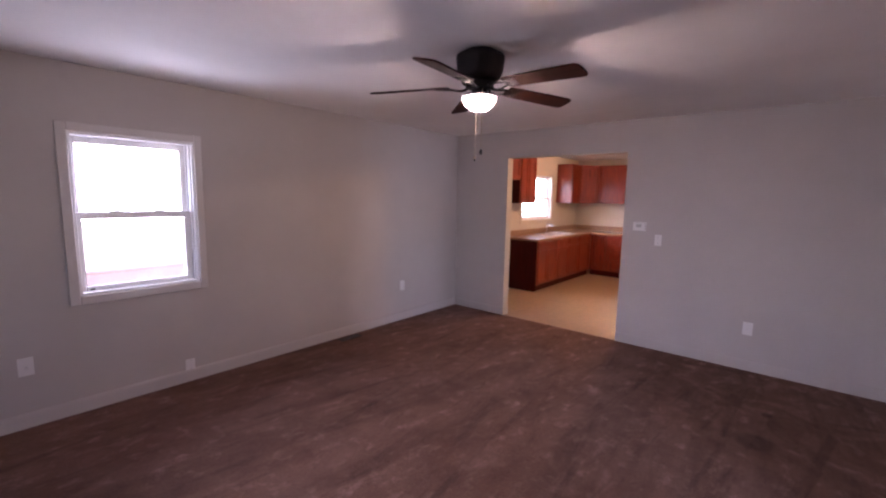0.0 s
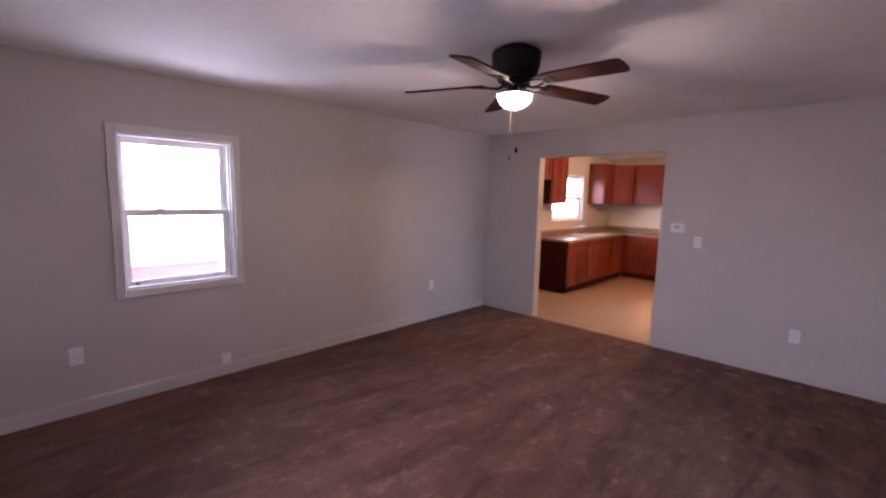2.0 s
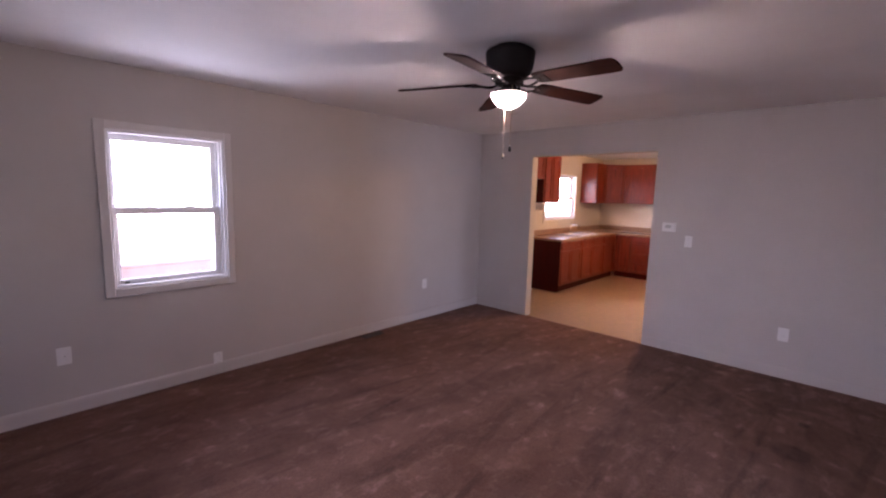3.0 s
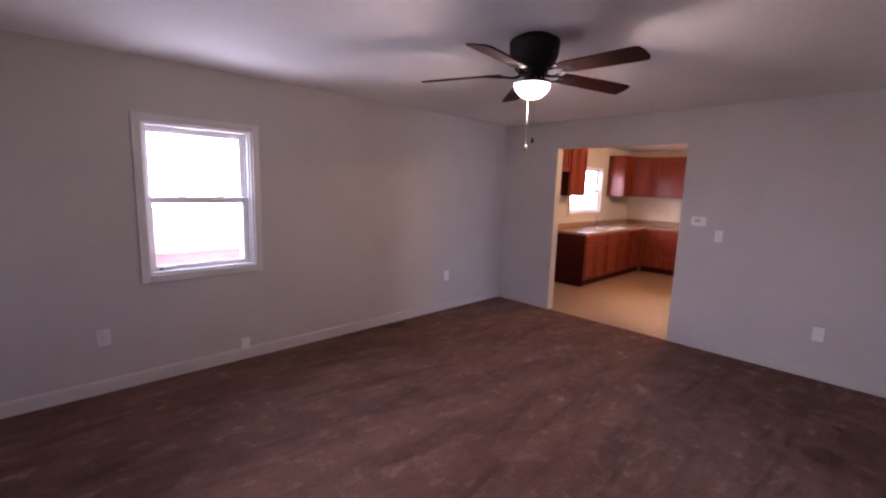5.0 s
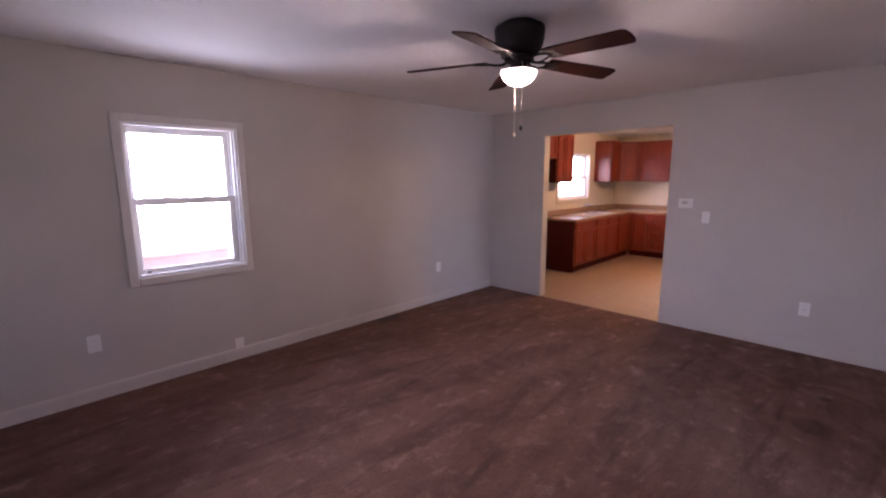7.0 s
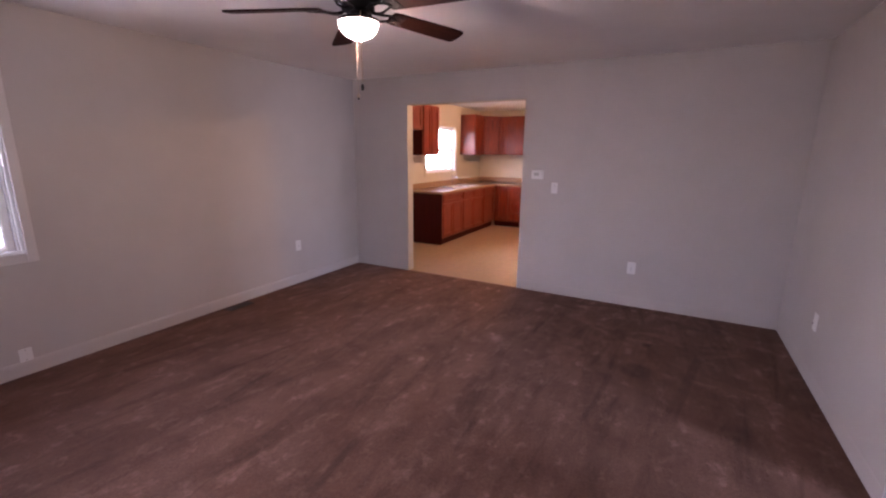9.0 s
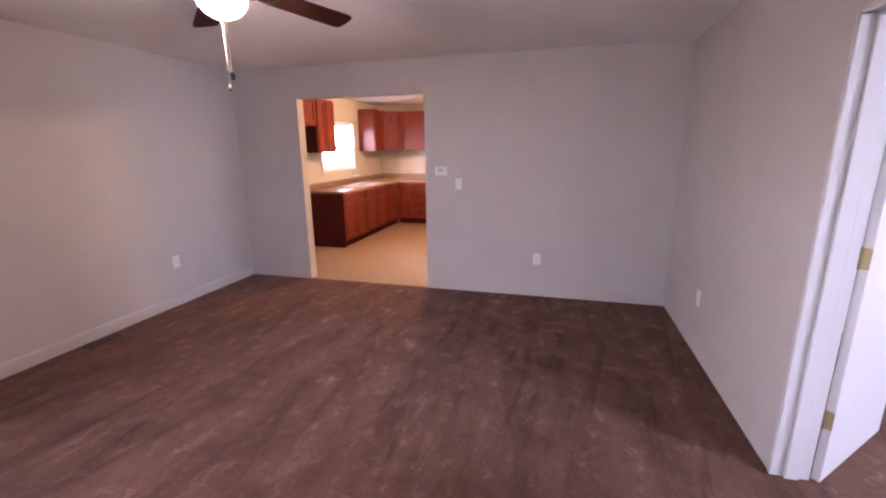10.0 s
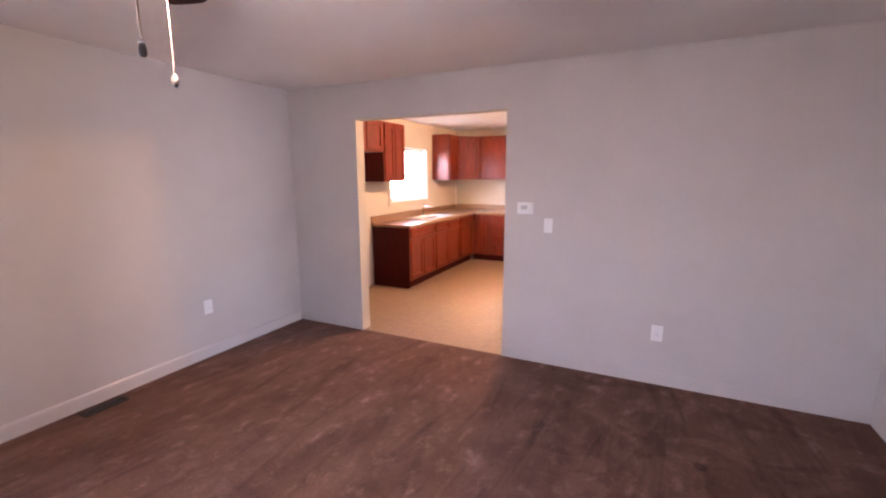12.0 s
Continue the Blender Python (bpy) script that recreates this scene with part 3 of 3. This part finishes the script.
def blank_plate(m):
    o = thing("cable_plate", m, "small white cable cover plate just above the baseboard", "wall plate")
    part("cover_plate", cover_plate(0.072, 0.094), PLATE, o)
    part("jack", turned([(0.0, -0.005), (0.004, -0.005), (0.005, 0.0), (0.007, 0.001), (0.007, 0.003)], 14), PLATE, o, "", pose(0, -0.007, 0, 90))
    for z in (0.034, -0.034):
        part("screw", turned([(0, -0.001), (0.0028, -0.001), (0.0032, 0.001)], 10), STEEL, o, "", pose(0, -0.0072, z, 90))


blank_plate(pose(0.0, -3.541, 0.142, 0, 0, 90))


def light_switch(m):
    o = thing("light_switch", m, "white toggle light switch beside the kitchen opening", "light switch")
    part("cover_plate", cover_plate(0.066, 0.114), PLATE, o)
    part("toggle", box(-0.005, 0.005, -0.019, -0.004, -0.004, 0.010, 0.0015), PLATE, o)
    part("bezel", box(-0.0085, 0.0085, -0.0075, -0.005, -0.018, 0.018, 0.001), PLATE, o)
    for z in (0.03, -0.03):
        part("screw", turned([(0, -0.001), (0.0028, -0.001), (0.0032, 0.001)], 10), STEEL, o, "", pose(0, -0.0072, z, 90))


light_switch(pose(2.672, 0, 1.165))


def thermostat(m):
    o = thing("thermostat", m, "white box thermostat with grey display on a wall", "thermostat")
    part("back_plate", box(-0.066, 0.066, -0.010, 0.0, -0.046, 0.046, 0.003, 2), PLATE, o)
    part("body", box(-0.060, 0.060, -0.032, -0.010, -0.041, 0.041, 0.006, 3), PLATE, o)
    part("display", box(-0.030, 0.024, -0.0335, -0.0315, -0.010, 0.024, 0.001), SCREEN, o, "small grey display")
    for k in range(3):
        part("button", box(0.034, 0.046, -0.035, -0.0315, 0.014 - 0.017 * k, 0.022 - 0.017 * k, 0.0015), PLATE, o)


thermostat(pose(2.484, 0, 1.298))


def floor_register(x, y):
    o = thing("floor_register", pose(x, y, 0), "dark brown metal floor register set into the carpet", "floor vent")
    h, w = 0.132, 0.052
    for bm in (box(-w, w, -h, -h + 0.016, 0, 0.006, 0.002), box(-w, w, h - 0.016, h, 0, 0.006, 0.002), box(-w, -w + 0.014, -h + 0.016, h - 0.016, 0, 0.006, 0.002), box(w - 0.014, w, -h + 0.016, h - 0.016, 0, 0.006, 0.002)):
        part("rim", bm, REGISTER, o)
    # flat black sheet in place of the dark depth below the slats
    part("duct_dark", box(-w + 0.014, w - 0.014, -h + 0.016, h - 0.016, 0.0005, 0.0015), BLACK, o)
    for k in range(15):
        y0 = -h + 0.020 + k * 0.0155
        part("slat", box(-w + 0.014, w - 0.014, y0, y0 + 0.006, 0.002, 0.0045), REGISTER, o)
    part("spine", box(-0.004, 0.004, -h + 0.016, h - 0.016, 0.002, 0.0052), REGISTER, o)


floor_register(0.098, -1.97)

# ---- kitchen ----
BH, CT = 0.85, 0.885
FACE = 0.465         # face of the base cabinets along the west wall
BACK = KY - 0.61     # face of the base cabinets along the north wall
UB, UT, UD = 1.475, 2.26, 0.32


def front(kind, x0, x1, z0, z1, parent):
    """A cabinet door or drawer front: stiles and rails round a recessed panel."""
    g = 0.009 if kind == "door" else 0.006
    x0, x1, z0, z1 = x0 + g, x1 - g, z0 + g, z1 - g
    s = 0.055 if kind == "door" else 0.035
    bm = bmesh.new()
    block(bm, x0, x0 + s, -0.019, 0, z0, z1, 0.002)
    block(bm, x1 - s, x1, -0.019, 0, z0, z1, 0.002)
    block(bm, x0 + s, x1 - s, -0.019, 0, z0, z0 + s, 0.002)
    block(bm, x0 + s, x1 - s, -0.019, 0, z1 - s, z1, 0.002)
    d = part(kind, bm, CHERRY, parent)
    part("panel", box(x0 + s - 0.001, x1 - s + 0.001, -0.007, -0.001, z0 + s - 0.001, z1 - s + 0.001, 0.001), CHERRY, d)
    return d


def base_unit(m, w, fronts, depth=0.598, label=""):
    """A base cabinet: width along +x, face at y = 0 towards -y. fronts: (kind, from, to, low, high)."""
    c = thing("base_cabinet", m, label or "reddish cherry base cabinet with recessed panel fronts", "cabinet", "kitchen base cabinets")
    part("body", box(0.0005, w - 0.0005, 0.0, depth, 0.10, BH, 0.001), CHERRY, c)
    part("toe_kick", box(0.0, w, 0.045, depth, -0.008, 0.10), SHADECHERRY, c, "dark recessed toe kick")
    for k, a, b, lo, hi in fronts:
        front(k, a, b, lo, hi, c)
    return c


DZ = 0.70


def to_west(y):
    return pose(FACE, y, 0, 0, 0, 90)


Y0 = 1.59
w1 = 0.78
# the end panel's dark colour stands for the shade on this side
part("end_panel", box(-0.004, -0.0005, -0.001, 0.597, 0.0, BH), SHADECHERRY, base_unit(to_west(Y0), w1, [("drawer", 0.02, w1 - 0.01, DZ, BH - 0.015), ("door", 0.02, w1 / 2, 0.115, DZ - 0.01), ("door", w1 / 2, w1 - 0.01, 0.115, DZ - 0.01)], label="end cherry base cabinet with a side darkened for shade"), "side panel darkened for shade")
w2 = 0.95
base_unit(to_west(Y0 + w1), w2, [("drawer", 0.01, w2 / 2, DZ, BH - 0.015), ("drawer", w2 / 2, w2 - 0.01, DZ, BH - 0.015), ("door", 0.01, w2 / 2, 0.115, DZ - 0.01), ("door", w2 / 2, w2 - 0.01, 0.115, DZ - 0.01)], label="cherry sink base cabinet with two doors below false fronts")
w3 = BACK - (Y0 + w1 + w2)
base_unit(to_west(Y0 + w1 + w2), w3, [("drawer", 0.01, w3 - 0.06, DZ, BH - 0.015), ("door", 0.01, w3 - 0.06, 0.115, DZ - 0.01)], label="cherry base cabinet beside the inner corner")
base_unit(pose(FACE + 0.001, BACK, 0), 0.32, [("door", 0.05, 0.315, 0.115, BH - 0.015)], label="cherry corner base cabinet with one tall door")
base_unit(pose(FACE + 0.322, BACK, 0), 0.46, [("drawer", 0.01, 0.45, a, b) for a, b in ((0.115, 0.30), (0.305, 0.49), (0.495, 0.675), (0.68, BH - 0.015))], label="cherry drawer base cabinet with four drawers")

# worktop with upstand, cut out for the sink
SK = (-0.03, 0.40, Y0 + w1 + 0.06, Y0 + w1 + w2 - 0.06)
top = thing("worktop", pose(0, 0, 0), "tan speckled laminate worktop with a low upstand", "worktop")
bm = bmesh.new()
E0 = Y0 - 0.02
block(bm, KX + 0.001, SK[0], E0, KY - 0.001, BH + 0.001, CT)
block(bm, SK[1], FACE + 0.025, E0, BACK - 0.025, BH + 0.001, CT)
block(bm, SK[0], SK[1], E0, SK[2], BH + 0.001, CT)
block(bm, SK[0], SK[1], SK[3], KY - 0.001, BH + 0.001, CT)
block(bm, SK[1], FACE + 0.79, BACK - 0.025, KY - 0.001, BH + 0.001, CT)
part("worktop_slab", bm, COUNTER, top)
part("front_edge", box(FACE + 0.025, FACE + 0.031, E0, BACK - 0.031, BH - 0.004, CT - 0.001, 0.002), COUNTER, top)
part("front_edge", box(FACE + 0.025, FACE + 0.79, BACK - 0.031, BACK - 0.025, BH - 0.004, CT - 0.001, 0.002), COUNTER, top)
part("upstand", box(KX + 0.001, KX + 0.02, E0, KY - 0.001, CT, CT + 0.10, 0.003), COUNTER, top)
part("upstand", box(KX + 0.02, FACE + 0.79, KY - 0.02, KY - 0.001, CT, CT + 0.10, 0.003), COUNTER, top)


def sink():
    """A white drop-in sink with two basins."""
    x0, x1, y0, y1 = SK
    s = thing("kitchen_sink", pose(0, 0, CT), "white enamelled double-basin drop-in sink", "sink")
    ym = (y0 + y1) / 2
    bm = bmesh.new()
    block(bm, x0 - 0.02, x0 + 0.07, y0 - 0.02, y1 + 0.02, 0.0, 0.010, 0.003)
    block(bm, x1 - 0.03, x1 + 0.02, y0 - 0.02, y1 + 0.02, 0.0, 0.010, 0.003)
    for a, b in ((y0 - 0.02, y0 + 0.03), (ym - 0.02, ym + 0.02), (y1 - 0.03, y1 + 0.02)):
        block(bm, x0 + 0.07, x1 - 0.03, a, b, 0.0, 0.010, 0.003)
    part("rim", bm, ENAMEL, s)
    for a, b in ((y0 + 0.03, ym - 0.02), (ym + 0.02, y1 - 0.03)):
        bm = box(x0 + 0.07, x1 - 0.03, a, b, -0.17, 0.001)
        bmesh.ops.delete(bm, geom=[f for f in bm.faces if f.normal.z > 0.9], context="FACES_ONLY")
        bmesh.ops.reverse_faces(bm, faces=bm.faces)
        basin = part("basin", bm, ENAMEL, s)
        part("drain", turned([(0, 0.002), (0.035, 0.002), (0.04, 0.0)], 20), STEEL, basin, "", pose((x0 + x1) / 2 + 0.02, (a + b) / 2, -0.169))
    f = thing("kitchen_faucet", pose(x0 + 0.03, ym, CT + 0.010), "chrome single-lever kitchen faucet on the sink", "faucet")
    part("base_plate", box(-0.025, 0.025, -0.10, 0.10, 0, 0.012, 0.005, 2), STEEL, f)
    part("spout", tube([(0, 0, 0.01), (0, 0, 0.11), (0.02, 0, 0.145), (0.07, 0, 0.16), (0.15, 0, 0.15), (0.19, 0, 0.13)], 0.011, 10), STEEL, f)
    part("lever", tube([(0, 0.0, 0.12), (-0.01, 0.03, 0.165), (-0.012, 0.06, 0.18)], 0.007, 8), STEEL, f)


sink()


def upper_unit(m, w, h, fronts, label):
    c = thing("wall_cabinet", m, label, "cabinet", "kitchen wall cabinets")
    part("body", box(0.0005, w - 0.0005, 0.0, UD - 0.001, 0.0, h, 0.001), CHERRY, c)
    for k, a, b in fronts:
        front(k, a, b, 0.012, h - 0.012, c)
    return c


UX = KX + UD
UL = "reddish cherry wall cabinet with recessed panel doors"
upper_unit(pose(UX, 0.69, 1.86, 0, 0, 90), 0.76, UT - 1.86, [("door", 0.01, 0.38), ("door", 0.38, 0.75)], "short cherry wall cabinet over the empty range space")
tall = upper_unit(pose(UX, 1.455, UB, 0, 0, 90), 0.545, UT - UB, [("door", 0.01, 0.2725), ("door", 0.2725, 0.535)], UL + " and a side darkened for shade")
# thin dark sheet for the shade on the cabinet's south side
part("side_panel", box(-0.004, -0.0005, 0.0005, UD - 0.002, 0.001, UT - UB - 0.001), SHADECHERRY, tall, "side panel darkened for shade")
upper_unit(pose(UX, 3.495, UB, 0, 0, 90), KY - 0.61 - 3.495, UT - UB, [("door", 0.012, KY - 0.61 - 3.495 - 0.01)], UL + " beside the window")
upper_unit(pose(KX + 0.61, KY - UD, UB), 0.61, UT - UB, [("door", 0.01, 0.60)], UL)


def corner_unit():
    """A diagonal wall cabinet in the kitchen's corner."""
    c = thing("wall_cabinet", pose(KX, KY, UB), "diagonal cherry corner wall cabinet with one door", "cabinet", "kitchen wall cabinets")
    bm = bmesh.new()
    pts = [(0.001, -0.001), (0.001, -0.6095), (UD, -0.6095), (0.6095, -UD), (0.6095, -0.001)]
    lo, hi = ([bm.verts.new((x, y, z)) for x, y in pts] for z in (0.0, UT - UB))
    bm.faces.new(lo), bm.faces.new(hi)
    for k in range(5):
        bm.faces.new((lo[k], lo[(k + 1) % 5], hi[(k + 1) % 5], hi[k]))
    bmesh.ops.recalc_face_normals(bm, faces=bm.faces)
    part("body", bm, CHERRY, c)
    width = (0.6095 - UD) * math.sqrt(2)
    d = front("door", 0.02, width - 0.02, 0.012, UT - UB - 0.012, c)
    d.matrix_basis = pose(UD, -0.6095, 0, 0, 0, 45)


corner_unit()

# ---- outside ----
setting("ground", box(-400, 400, -400, 400, -0.62, -0.5), GRASS, "pale dry gravelly yard round the house", "ground")
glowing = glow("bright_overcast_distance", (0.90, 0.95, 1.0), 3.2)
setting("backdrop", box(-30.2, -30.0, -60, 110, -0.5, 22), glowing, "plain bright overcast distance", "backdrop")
gw = thing("garden_wall", pose(-5.2, 0, -0.5), "low pinkish brick garden wall with a pale coping", "garden wall")
part("wall_body", box(-0.10, 0.10, -11.0, -1.88, 0.0, 0.68), BRICK, gw)
part("coping", box(-0.13, 0.13, -11.0, -1.86, 0.68, 0.74, 0.01), BRICK, gw)
